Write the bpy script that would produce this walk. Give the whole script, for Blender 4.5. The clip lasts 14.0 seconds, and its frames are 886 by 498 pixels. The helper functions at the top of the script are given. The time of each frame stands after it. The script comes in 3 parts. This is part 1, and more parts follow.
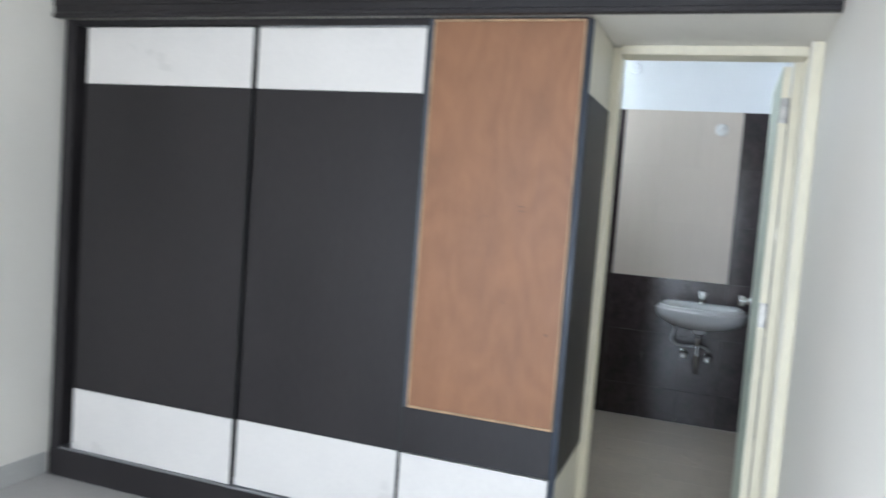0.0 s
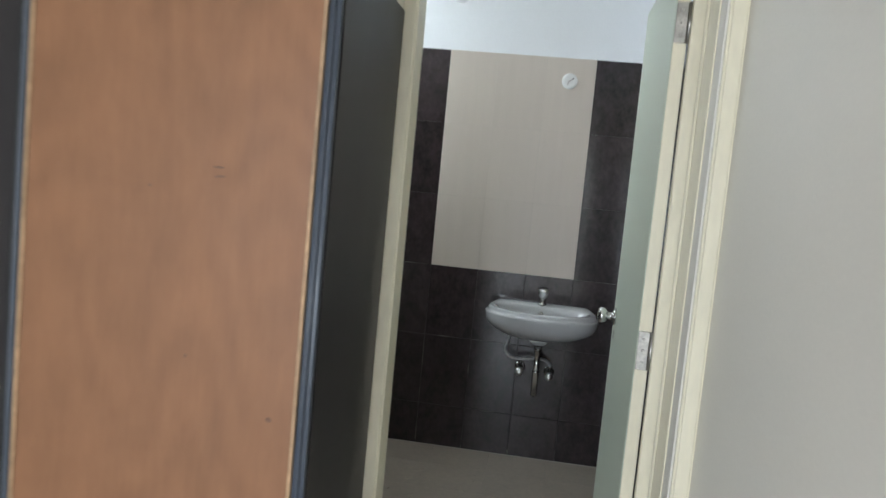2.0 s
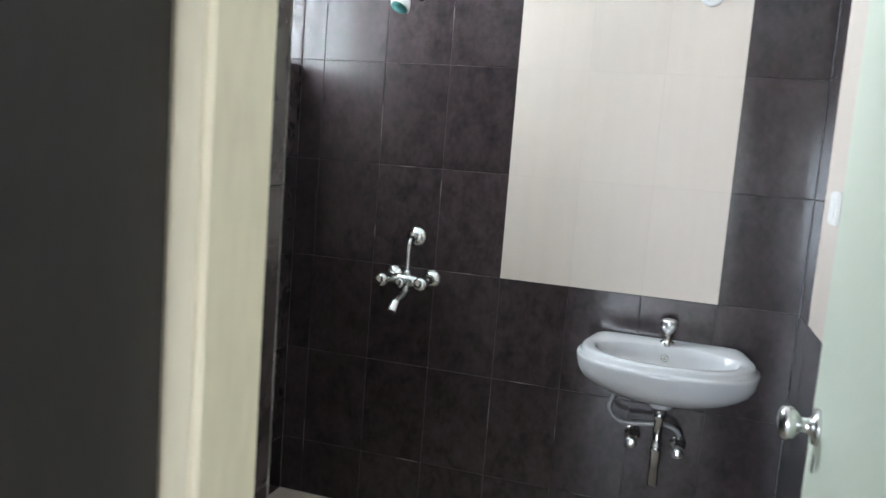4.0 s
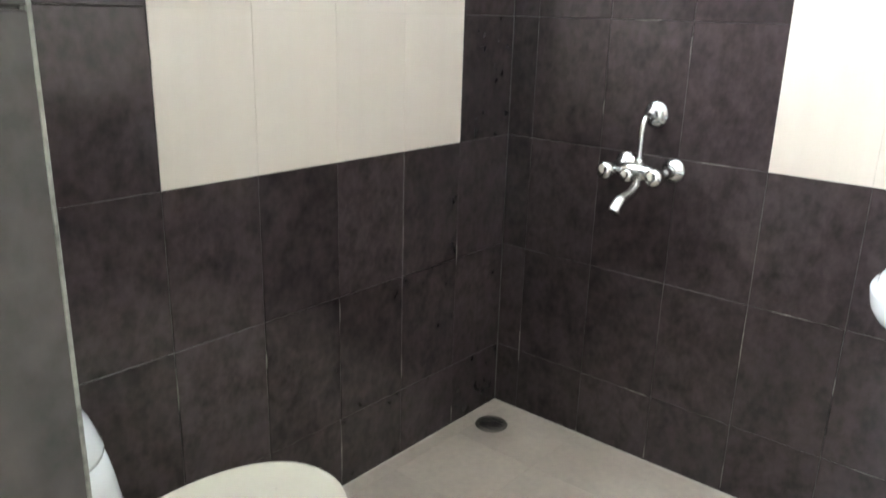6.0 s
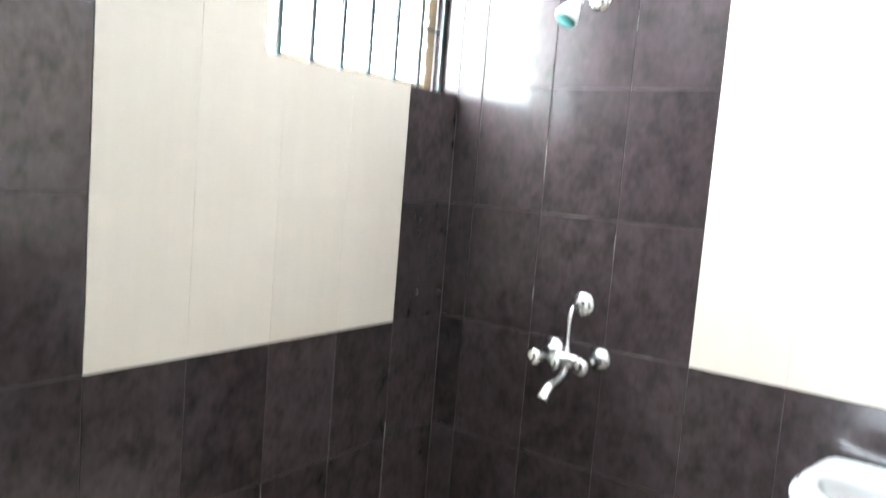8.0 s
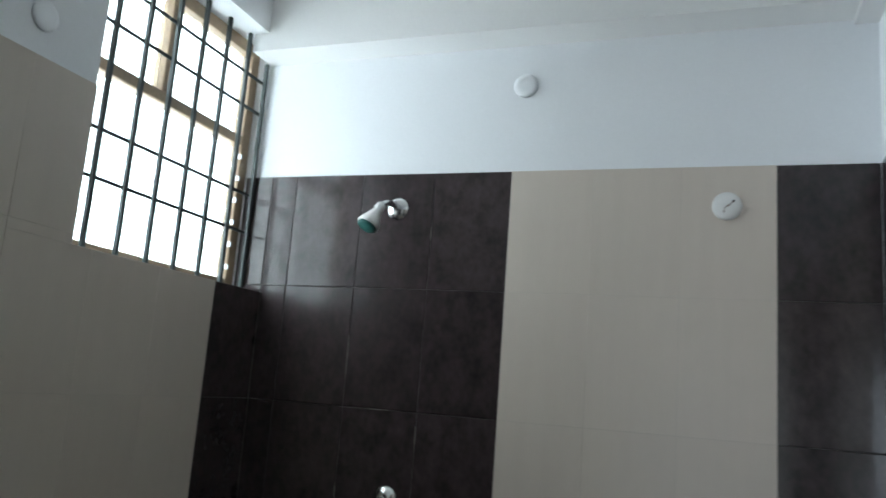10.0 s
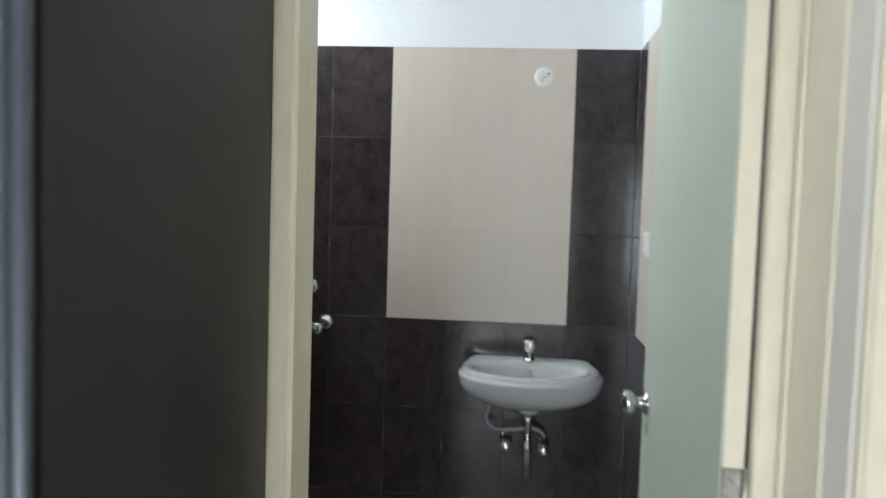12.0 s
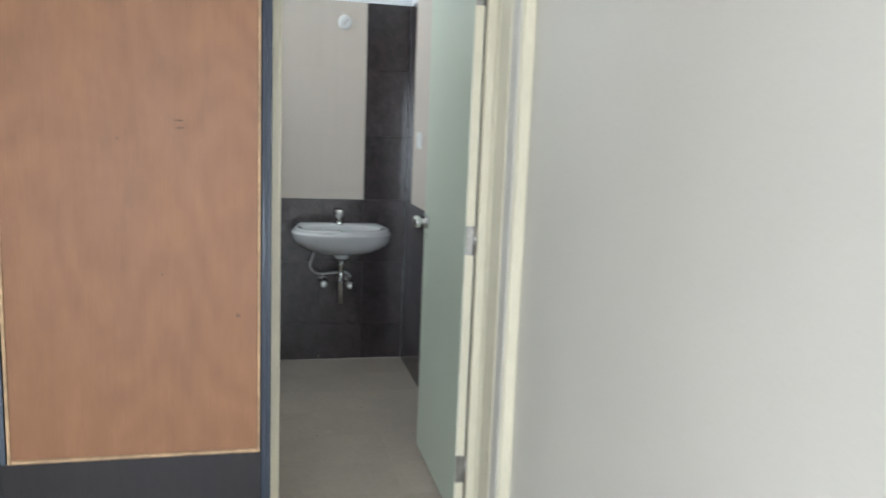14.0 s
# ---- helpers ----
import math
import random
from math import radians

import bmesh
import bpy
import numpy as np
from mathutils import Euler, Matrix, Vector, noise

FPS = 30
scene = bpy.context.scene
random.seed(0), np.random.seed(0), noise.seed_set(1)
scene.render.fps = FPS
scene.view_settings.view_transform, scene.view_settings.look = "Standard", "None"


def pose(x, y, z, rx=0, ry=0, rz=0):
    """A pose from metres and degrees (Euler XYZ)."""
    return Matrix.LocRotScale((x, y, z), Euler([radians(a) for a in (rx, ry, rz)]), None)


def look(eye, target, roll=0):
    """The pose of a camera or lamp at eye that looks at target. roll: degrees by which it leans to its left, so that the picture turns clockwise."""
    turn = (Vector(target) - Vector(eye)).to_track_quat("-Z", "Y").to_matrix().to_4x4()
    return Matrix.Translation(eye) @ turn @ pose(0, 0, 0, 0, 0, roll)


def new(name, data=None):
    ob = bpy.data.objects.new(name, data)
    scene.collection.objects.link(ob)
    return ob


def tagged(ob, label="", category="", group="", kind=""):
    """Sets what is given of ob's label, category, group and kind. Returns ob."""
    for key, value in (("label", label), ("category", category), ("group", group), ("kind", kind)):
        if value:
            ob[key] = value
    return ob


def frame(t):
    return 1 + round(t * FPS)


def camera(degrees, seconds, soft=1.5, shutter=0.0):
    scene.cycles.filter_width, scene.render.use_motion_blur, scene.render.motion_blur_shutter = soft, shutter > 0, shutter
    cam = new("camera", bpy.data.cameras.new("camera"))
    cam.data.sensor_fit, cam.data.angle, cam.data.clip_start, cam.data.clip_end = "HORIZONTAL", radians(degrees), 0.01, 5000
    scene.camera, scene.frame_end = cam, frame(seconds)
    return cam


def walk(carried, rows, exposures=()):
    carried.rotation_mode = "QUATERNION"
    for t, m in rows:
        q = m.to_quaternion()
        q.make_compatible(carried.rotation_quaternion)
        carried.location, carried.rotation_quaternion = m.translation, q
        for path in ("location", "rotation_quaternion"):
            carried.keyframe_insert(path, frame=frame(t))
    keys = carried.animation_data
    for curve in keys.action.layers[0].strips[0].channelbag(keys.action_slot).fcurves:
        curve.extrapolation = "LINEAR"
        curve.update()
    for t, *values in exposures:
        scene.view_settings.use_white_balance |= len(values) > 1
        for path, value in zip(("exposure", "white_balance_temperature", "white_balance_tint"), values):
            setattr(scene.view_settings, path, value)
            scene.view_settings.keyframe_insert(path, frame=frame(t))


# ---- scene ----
cam = camera(59.8, 14.0, shutter=0.5)
PATH = [
    (0, (0.246, 0.224, 1.427), (-0.421, 2.105, 1.286), 4.3),
    (0.5, (0.198, 0.499, 1.41), (-0.158, 2.46, 1.247), 3.8),
    (1, (0.22, 0.862, 1.439), (-0.032, 2.845, 1.359), 3.9),
    (1.5, (0.162, 1.208, 1.421), (-0.099, 3.189, 1.322), 5.1),
    (2, (0.17, 1.598, 1.416), (-0.091, 3.573, 1.243), 5.4),
    (2.5, (0.232, 1.975, 1.433), (-0.085, 3.94, 1.236), 4.6),
    (2.7, (0.223, 2.103, 1.425), (-0.13, 4.061, 1.219), 4.5),
    (4.8, (0.168, 3.302, 1.401), (-0.569, 5.137, 1.102), 3.5),
    (5, (0.162, 3.371, 1.406), (-0.632, 5.177, 1.073), 3.0),
    (5.5, (0.192, 3.496, 1.395), (-0.924, 5.098, 0.96), 2.0),
    (6, (0.227, 3.544, 1.354), (-1.006, 5.005, 0.768), 1.6),
    (6.5, (0.232, 3.549, 1.343), (-0.969, 5.001, 0.674), 2.8),
    (7, (0.233, 3.552, 1.341), (-0.92, 5.007, 0.597), 3.7),
    (7.5, (0.228, 3.55, 1.4), (-0.924, 5.091, 0.852), 4.2),
    (8, (0.216, 3.534, 1.453), (-0.938, 5.156, 1.251), 4.7),
    (8.2, (0.206, 3.529, 1.472), (-0.935, 5.17, 1.399), 4.5),
    (8.5, (0.234, 3.531, 1.512), (-0.908, 5.169, 1.639), 4.5),
    (8.7, (0.25, 3.526, 1.533), (-0.88, 5.156, 1.792), 4.5),
    (10.8, (0.157, 3.11, 1.383), (-0.328, 5.023, 1.705), 5.1),
    (11, (0.179, 2.995, 1.447), (-0.32, 4.922, 1.635), 4.6),
    (11.5, (0.132, 2.748, 1.46), (-0.241, 4.713, 1.463), 3.5),
    (12, (0.109, 2.439, 1.467), (-0.075, 4.427, 1.345), 1.8),
    (12.5, (0.087, 2.095, 1.438), (0.001, 4.085, 1.262), 1.5),
    (13, (0.01, 1.756, 1.428), (-0.01, 3.739, 1.172), 1.6),
    (13.5, (-0.121, 1.432, 1.429), (0.079, 3.4, 1.134), 2.2),
    (14, (-0.241, 1.083, 1.41), (0.212, 3.006, 1.101), 2.3),
]
EXPOSURES = [(0, 0.08, 6050, 11), (0.5, 0.14, 6100, 11), (1.0, -0.12, 6350, 10), (1.5, -0.26, 6450, 10), (2.0, -0.2, 6500, 10), (2.5, -0.05, 6600, 11), (4.8, 1.22, 6200, 12), (5.5, 1.55, 6250, 12),
             (6.5, 2.55, 6850, 12), (7.5, 2.6, 6750, 12), (8.0, 2.3, 6400, 12), (8.7, 1.35, 6250, 11), (10.8, -1.3, 6250, 7), (11.0, -0.95, 6350, 8),
             (11.5, -0.12, 6550, 10), (12.0, 0.1, 6500, 10), (12.5, 0.3, 6700, 10), (13.5, 0.18, 6700, 11), (14, 0.02, 6450, 10)]
BATH_W, ROOM_W = 42, 166
walk(cam, [(t, look(eye, target, roll)) for t, eye, target, roll in PATH], EXPOSURES)

# ---- light ----
world = bpy.data.worlds.new("sky")
scene.world = world
world.use_nodes = True
wn = world.node_tree.nodes
sky = wn.new("ShaderNodeTexSky")
sky.sky_type, sky.sun_disc = 'NISHITA', False
sky.sun_elevation, sky.sun_rotation = radians(62), radians(151)
world.node_tree.links.new(sky.outputs[0], wn["Background"].inputs[0])
wn["Background"].inputs[1].default_value = 0.12


def sky_lamp(name, m, w, h, watts, colour):
    d = bpy.data.lights.new(name, 'AREA')
    d.shape, d.size, d.size_y, d.energy, d.color = 'RECTANGLE', w, h, watts, colour
    ob = new(name, d)
    ob.matrix_world = m
    return ob


sun_data = bpy.data.lights.new("sun", 'SUN')
sun_data.energy, sun_data.angle, sun_data.color = 2.5, radians(0.5), (1.0, 0.95, 0.86)
new("sun", sun_data).matrix_world = look((0, 0, 10), (-0.25, 0.45, 9.0))

# daylight in the two window openings
sky_lamp("bath_window_light", look((-1.45, 5.21, 2.25), (0, 5.21, 2.25)), 0.9, 1.15, BATH_W, (0.86, 0.94, 1.0))
sky_lamp("room_window_light", look((-0.78, -1.35, 1.08), (0.72, 0.15, 0.10)), 2.0, 1.7, ROOM_W, (0.80, 0.90, 1.0))

# ---- materials ----


def mat(name, base, rough=0.5, metal=0.0, var=0.12, scale=6.0, fine=60.0, bump=0.05, stretch=(1, 1, 1), tint=None, rand=0.0,
        coat=0.0, rough_var=0.08, spec=0.5, swirl=0.0):
    m = bpy.data.materials.new(name)
    m.use_nodes = True
    nt = m.node_tree
    n, l = nt.nodes, nt.links
    b = n["Principled BSDF"]
    b.inputs["Roughness"].default_value, b.inputs["Metallic"].default_value = rough, metal
    b.inputs["Specular IOR Level"].default_value = spec
    b.inputs["Coat Weight"].default_value, b.inputs["Coat Roughness"].default_value = coat, 0.08
    co = n.new("ShaderNodeTexCoord")
    mp = n.new("ShaderNodeMapping")
    mp.inputs["Scale"].default_value = stretch
    info = n.new("ShaderNodeObjectInfo")
    add = n.new("ShaderNodeVectorMath")
    add.operation = 'MULTIPLY_ADD'
    comb = n.new("ShaderNodeCombineXYZ")
    for k in range(3):
        l.new(info.outputs["Random"], comb.inputs[k])
    add.inputs[1].default_value = (37, 53, 71)
    l.new(comb.outputs[0], add.inputs[0])
    l.new(co.outputs["Object"], add.inputs[2])
    l.new(add.outputs[0], mp.inputs[0])
    big, small = n.new("ShaderNodeTexNoise"), n.new("ShaderNodeTexNoise")
    big.inputs["Scale"].default_value, big.inputs["Detail"].default_value = scale, 5
    small.inputs["Scale"].default_value, small.inputs["Detail"].default_value = fine, 4
    big.inputs["Distortion"].default_value = swirl
    for t in (big, small):
        l.new(mp.outputs[0], t.inputs["Vector"])
    mix = n.new("ShaderNodeMix")
    mix.data_type = 'FLOAT'
    mix.inputs[0].default_value = 0.4
    l.new(big.outputs[0], mix.inputs[2])
    l.new(small.outputs[0], mix.inputs[3])
    ramp = n.new("ShaderNodeValToRGB")
    tint = tint or (1, 1, 1)
    lo = [max(0, c * (1 - var * 2) * (1 if k == 0 else 1)) for k, c in enumerate(base)]
    hi = [min(1, c * (1 + var * 2) * tint[k]) for k, c in enumerate(base)]
    ramp.color_ramp.elements[0].position, ramp.color_ramp.elements[1].position = 0.3, 0.7
    ramp.color_ramp.elements[0].color, ramp.color_ramp.elements[1].color = (*lo, 1), (*hi, 1)
    l.new(mix.outputs[0], ramp.inputs[0])
    if rand:
        hsv = n.new("ShaderNodeHueSaturation")
        mr = n.new("ShaderNodeMapRange")
        mr.inputs[3].default_value, mr.inputs[4].default_value = 1 - rand, 1 + rand
        l.new(info.outputs["Random"], mr.inputs[0])
        l.new(mr.outputs[0], hsv.inputs["Value"])
        l.new(ramp.outputs[0], hsv.inputs["Color"])
        l.new(hsv.outputs[0], b.inputs["Base Color"])
    else:
        l.new(ramp.outputs[0], b.inputs["Base Color"])
    rr = n.new("ShaderNodeMapRange")
    rr.inputs[3].default_value, rr.inputs[4].default_value = max(0.02, rough - rough_var), min(1, rough + rough_var)
    l.new(big.outputs[0], rr.inputs[0])
    l.new(rr.outputs[0], b.inputs["Roughness"])
    if bump:
        bp = n.new("ShaderNodeBump")
        bp.inputs["Strength"].default_value, bp.inputs["Distance"].default_value = bump, 0.004
        l.new(mix.outputs[0], bp.inputs["Height"])
        l.new(bp.outputs[0], b.inputs["Normal"])
    return m


M_ROOM = mat("cream wall paint", (0.80, 0.76, 0.69), 0.5, var=0.02, scale=1.3, fine=120, bump=0.06)
M_WHITE = mat("white wall paint", (0.84, 0.86, 0.88), 0.6, var=0.015, scale=2, fine=130, bump=0.06)
M_CEIL = mat("ceiling paint", (0.86, 0.86, 0.85), 0.7, var=0.015, scale=2, fine=110, bump=0.05)
M_FLOOR = mat("beige vitrified floor", (0.47, 0.405, 0.335), 0.35, var=0.07, scale=4, fine=45, bump=0.03, rough_var=0.12, rand=0.03)
M_JOINT = mat("dirty beige floor joint", (0.44, 0.378, 0.312), 0.85, var=0.2, scale=6, fine=120, bump=0.05)
M_RFLOOR = mat("grey vitrified floor", (0.46, 0.44, 0.42), 0.3, var=0.05, scale=2, fine=50, bump=0.02)
M_SKIRT = mat("grey skirting tile", (0.45, 0.44, 0.42), 0.35, var=0.05, scale=5, fine=70, bump=0.02)
M_DARKT = mat("dark slate-look tile", (0.040, 0.032, 0.0335), 0.165, var=0.22, scale=14, fine=45, swirl=0.3, bump=0.03, rand=0.18, spec=0.5, rough_var=0.03, tint=(1.08, 1.0, 0.98), stretch=(1.25, 0.9, 1))
M_LIGHTT = mat("light beige tile", (0.62, 0.55, 0.48), 0.38, spec=0.35, var=0.014, scale=5, fine=90, bump=0.015, stretch=(6, 0.3, 6), rand=0.012)
M_GROUTL = mat("beige grout", (0.52, 0.48, 0.42), 0.8, var=0.05, scale=9, fine=150, bump=0.05)
M_GROUT = mat("grey grout", (0.10, 0.094, 0.088), 0.9, var=0.45, scale=5.5, fine=150, bump=0.1)
M_EDGING = mat("grey cement edging", (0.19, 0.18, 0.165), 0.85, var=0.35, scale=14, fine=120, bump=0.1)
M_LAM = mat("dark brown laminate", (0.027, 0.0235, 0.024), 0.42, var=0.10, scale=3, fine=80, bump=0.03, stretch=(1, 1, 0.3), rough_var=0.07, spec=0.25)
M_LAMW = mat("white laminate", (0.71, 0.67, 0.63), 0.3, var=0.025, scale=4, fine=60, bump=0.01)
# white laminate again, its shadowed cream look put into the colour
M_SIDE = mat("white side laminate, shadow tint", (0.72, 0.68, 0.57), 0.45, var=0.03, scale=3, fine=60, bump=0.02)
# near-black holds the shade of insides and narrow gaps as colour
M_BLACK = mat("near-black for shaded insides and gaps", (0.012, 0.012, 0.013), 0.6, var=0.2, scale=8, fine=60, bump=0.02)
M_PLY = mat("bare plywood", (0.250, 0.116, 0.057), 0.5, spec=0.35, var=0.035, scale=2.2, fine=26, swirl=2.0, bump=0.04, stretch=(3.0, 3.0, 0.8), tint=(1.05, 1.05, 1.05))


def plywood_figure(m):
    """Wavy cathedral figure, cloudy pale patches and fine pores over the base grain."""
    n, l = m.node_tree.nodes, m.node_tree.links
    b = n["Principled BSDF"]
    base = b.inputs["Base Color"].links[0].from_socket
    co = n.new("ShaderNodeTexCoord")
    mp = n.new("ShaderNodeMapping")
    mp.inputs["Scale"].default_value = (1.0, 1.0, 0.42)
    l.new(co.outputs["Object"], mp.inputs[0])
    field = n.new("ShaderNodeTexNoise")
    field.inputs["Scale"].default_value, field.inputs["Detail"].default_value = 2.4, 1.5
    l.new(mp.outputs[0], field.inputs["Vector"])
    rings = n.new("ShaderNodeMath")
    rings.operation = 'MULTIPLY'
    rings.inputs[1].default_value = 85.0
    l.new(field.outputs[0], rings.inputs[0])
    wave = n.new("ShaderNodeMath")
    wave.operation = 'SINE'
    l.new(rings.outputs[0], wave.inputs[0])
    cloud = n.new("ShaderNodeTexNoise")
    cloud.inputs["Scale"].default_value, cloud.inputs["Detail"].default_value = 5.0, 6
    cloud.inputs["Distortion"].default_value = 1.2
    l.new(co.outputs["Object"], cloud.inputs["Vector"])
    pores = n.new("ShaderNodeTexNoise")
    pm = n.new("ShaderNodeMapping")
    pm.inputs["Scale"].default_value = (150.0, 150.0, 7.0)
    l.new(co.outputs["Object"], pm.inputs[0])
    l.new(pm.outputs[0], pores.inputs["Vector"])
    pores.inputs["Scale"].default_value = 1.0
    total = n.new("ShaderNodeMath")
    total.operation = 'MULTIPLY_ADD'
    total.inputs[1].default_value = 0.042
    cm = n.new("ShaderNodeMapRange")
    cm.inputs[1].default_value, cm.inputs[2].default_value = 0.3, 0.7
    cm.inputs[3].default_value, cm.inputs[4].default_value = 0.90, 1.02
    l.new(cloud.outputs[0], cm.inputs[0])
    l.new(wave.outputs[0], total.inputs[0])
    l.new(cm.outputs[0], total.inputs[2])
    fine = n.new("ShaderNodeMath")
    fine.operation = 'MULTIPLY_ADD'
    fine.inputs[1].default_value = 0.12
    l.new(pores.outputs[0], fine.inputs[0])
    l.new(total.outputs[0], fine.inputs[2])
    hsv = n.new("ShaderNodeHueSaturation")
    l.new(fine.outputs[0], hsv.inputs["Value"])
    l.new(base, hsv.inputs["Color"])
    l.new(hsv.outputs[0], b.inputs["Base Color"])


plywood_figure(M_PLY)
M_PLYE = mat("pale plywood edge", (0.42, 0.27, 0.155), 0.6, var=0.2, scale=9, fine=60, bump=0.04)
M_KNOT = mat("plywood knot", (0.17, 0.085, 0.05), 0.7, var=0.2, scale=40, fine=200, bump=0.02)
# the blue is the corner's sky reflection, put into the base colour
M_EDGE = mat("dark edge band, sky reflection tint", (0.072, 0.084, 0.107), 0.3, var=0.1, scale=5, fine=80, bump=0.02, stretch=(1, 1, 0.2))
M_ALU = mat("brushed aluminium", (0.55, 0.57, 0.60), 0.35, 1.0, var=0.05, scale=8, fine=200, bump=0.02)
M_FRAME = mat("pale yellow enamel", (0.79, 0.725, 0.565), 0.35, var=0.05, scale=5, fine=70, bump=0.04, stretch=(1, 1, 0.25))
M_DOOR = mat("pale green enamel", (0.61, 0.67, 0.56), 0.45, var=0.02, scale=2.5, fine=90, bump=0.03)
M_STEEL = mat("worn steel", (0.42, 0.40, 0.37), 0.4, 1.0, var=0.2, scale=30, fine=150, bump=0.04)
M_CHROME = mat("chrome", (0.64, 0.64, 0.63), 0.22, 1.0, var=0.03, scale=20, fine=100, bump=0.0, rough_var=0.04)
M_SATIN = mat("satin chrome", (0.82, 0.82, 0.82), 0.28, 1.0, var=0.03, scale=20, fine=120, bump=0.0)
M_CERAM = mat("white glazed ceramic", (0.59, 0.60, 0.61), 0.12, var=0.012, scale=6, fine=60, bump=0.0, coat=0.5, rough_var=0.03)
M_SEAT = mat("ivory plastic", (0.70, 0.65, 0.54), 0.3, var=0.015, scale=6, fine=80, bump=0.01)
M_PLAST = mat("white plastic", (0.78, 0.78, 0.76), 0.35, var=0.02, scale=10, fine=90, bump=0.0)
M_TEAL = mat("teal plastic", (0.02, 0.11, 0.095), 0.4, var=0.1, scale=30, fine=120, bump=0.02)
M_HOSE = mat("braided hose", (0.42, 0.42, 0.42), 0.4, 0.5, var=0.25, scale=120, fine=400, bump=0.2)
M_BROWN = mat("brown window paint", (0.33, 0.235, 0.15), 0.5, var=0.12, scale=12, fine=90, bump=0.05)
M_IRON = mat("dark green iron paint", (0.025, 0.035, 0.033), 0.45, var=0.2, scale=25, fine=120, bump=0.06)
M_DRAIN = mat("dull drain metal", (0.16, 0.14, 0.12), 0.5, 0.8, var=0.25, scale=40, fine=160, bump=0.08)
M_TERRA = mat("brown pipe mouth", (0.16, 0.08, 0.05), 0.8, var=0.2, scale=40, fine=160, bump=0.05)
M_EARTH = mat("dry ground", (0.28, 0.25, 0.20), 0.95, var=0.2, scale=0.6, fine=12, bump=0.2)
M_GLASS = bpy.data.materials.new("frosted glass")
M_GLASS.use_nodes = True
g = M_GLASS.node_tree.nodes["Principled BSDF"]
g.inputs["Transmission Weight"].default_value, g.inputs["Roughness"].default_value = 1.0, 0.18
g.inputs["Base Color"].default_value = (0.9, 0.95, 0.92, 1)

# ---- mesh helpers ----


def bm_box(lo, hi, bevel=0.0, seg=1):
    bm = bmesh.new()
    bmesh.ops.create_cube(bm, size=1)
    for v in bm.verts:
        v.co = Vector([(lo[k] + hi[k]) / 2 + v.co[k] * (hi[k] - lo[k]) for k in range(3)])
    if bevel:
        bmesh.ops.bevel(bm, geom=bm.edges[:], offset=bevel, segments=seg, affect='EDGES', clamp_overlap=True)
    return bm


def bm_rings(rings, cap=(True, True)):
    """A skin over closed rings with equal numbers of points."""
    bm = bmesh.new()
    vs = [[bm.verts.new(p) for p in r] for r in rings]
    for a, b in zip(vs, vs[1:]):
        for k in range(len(a)):
            j = (k + 1) % len(a)
            bm.faces.new((a[k], a[j], b[j], b[k]))
    if cap[0]:
        bm.faces.new(vs[0][::-1])
    if cap[1]:
        bm.faces.new(vs[-1])
    bmesh.ops.recalc_face_normals(bm, faces=bm.faces[:])
    for f in bm.faces:
        f.smooth = len(f.verts) == 4
    return bm


def bm_lathe(profile, at, axis, n=24):
    """profile: (distance along axis, radius); axis: a direction from at."""
    q = Vector(axis).to_track_quat('Z', 'Y').to_matrix()
    return bm_rings([[Vector(at) + q @ Vector((r * math.cos(2 * math.pi * k / n), r * math.sin(2 * math.pi * k / n), d)) for k in range(n)]
                     for d, r in profile])


def smooth_line(pts, steps=8):
    """Catmull-Rom through the points."""
    p = [Vector(pts[0])] + [Vector(q) for q in pts] + [Vector(pts[-1])]
    out = []
    for a, b, c, d in zip(p, p[1:], p[2:], p[3:]):
        for s in range(steps):
            t = s / steps
            out.append(0.5 * ((2 * b) + (c - a) * t + (2 * a - 5 * b + 4 * c - d) * t * t + (3 * b - a - 3 * c + d) * t ** 3))
    return out + [p[-1]]


def bm_tube(pts, radius, n=12, steps=8):
    line = smooth_line(pts, steps)
    radii = radius if isinstance(radius, (list, tuple)) else [radius] * 2
    rings, up = [], None
    for k, c in enumerate(line):
        d = (line[min(k + 1, len(line) - 1)] - line[max(k - 1, 0)]).normalized()
        if up is None:
            up = d.orthogonal().normalized()
        up = (up - d * up.dot(d)).normalized()
        side = d.cross(up)
        r = radii[0] + (radii[-1] - radii[0]) * k / (len(line) - 1)
        rings.append([c + r * (math.cos(2 * math.pi * j / n) * up + math.sin(2 * math.pi * j / n) * side) for j in range(n)])
    return bm_rings(rings)


def part(name, bm, material, parent=None, label=""):
    me = bpy.data.meshes.new(name)
    bm.to_mesh(me)
    bm.free()
    me.materials.append(material)
    ob = new(name, me)
    if parent:
        ob.parent = parent
        ob.matrix_parent_inverse = Matrix.Translation(-parent.location) if parent.type == 'EMPTY' else Matrix()
    if label:
        tagged(ob, label)
    return ob


def thing(name, at, label, category, group=""):
    ob = new(name)
    ob.location = at
    return tagged(ob, label, category, group)


def structure(name, bm, material, label, category):
    return tagged(part(name, bm, material), label, category, kind="structure")


def box(lo, hi, bevel=0.0, seg=1):
    return bm_box(lo, hi, bevel, seg)


# ---- structure: bedroom ----
RX, LX, WY = 0.545, -2.60, 2.932        # bedroom side walls, wardrobe front
BX0, BX1, BY0, BY1 = -1.261, 0.585, 3.75, 5.625   # bathroom tile faces
T = 0.006                               # tile thickness
RC, BC = 2.75, 2.80                     # ceilings


def join_boxes(boxes):
    bm = bmesh.new()
    for lo, hi in boxes:
        b = bm_box(lo, hi)
        me = bpy.data.meshes.new("tmp")
        b.to_mesh(me)
        b.free()
        bm.from_mesh(me)
        bpy.data.meshes.remove(me)
    return bm


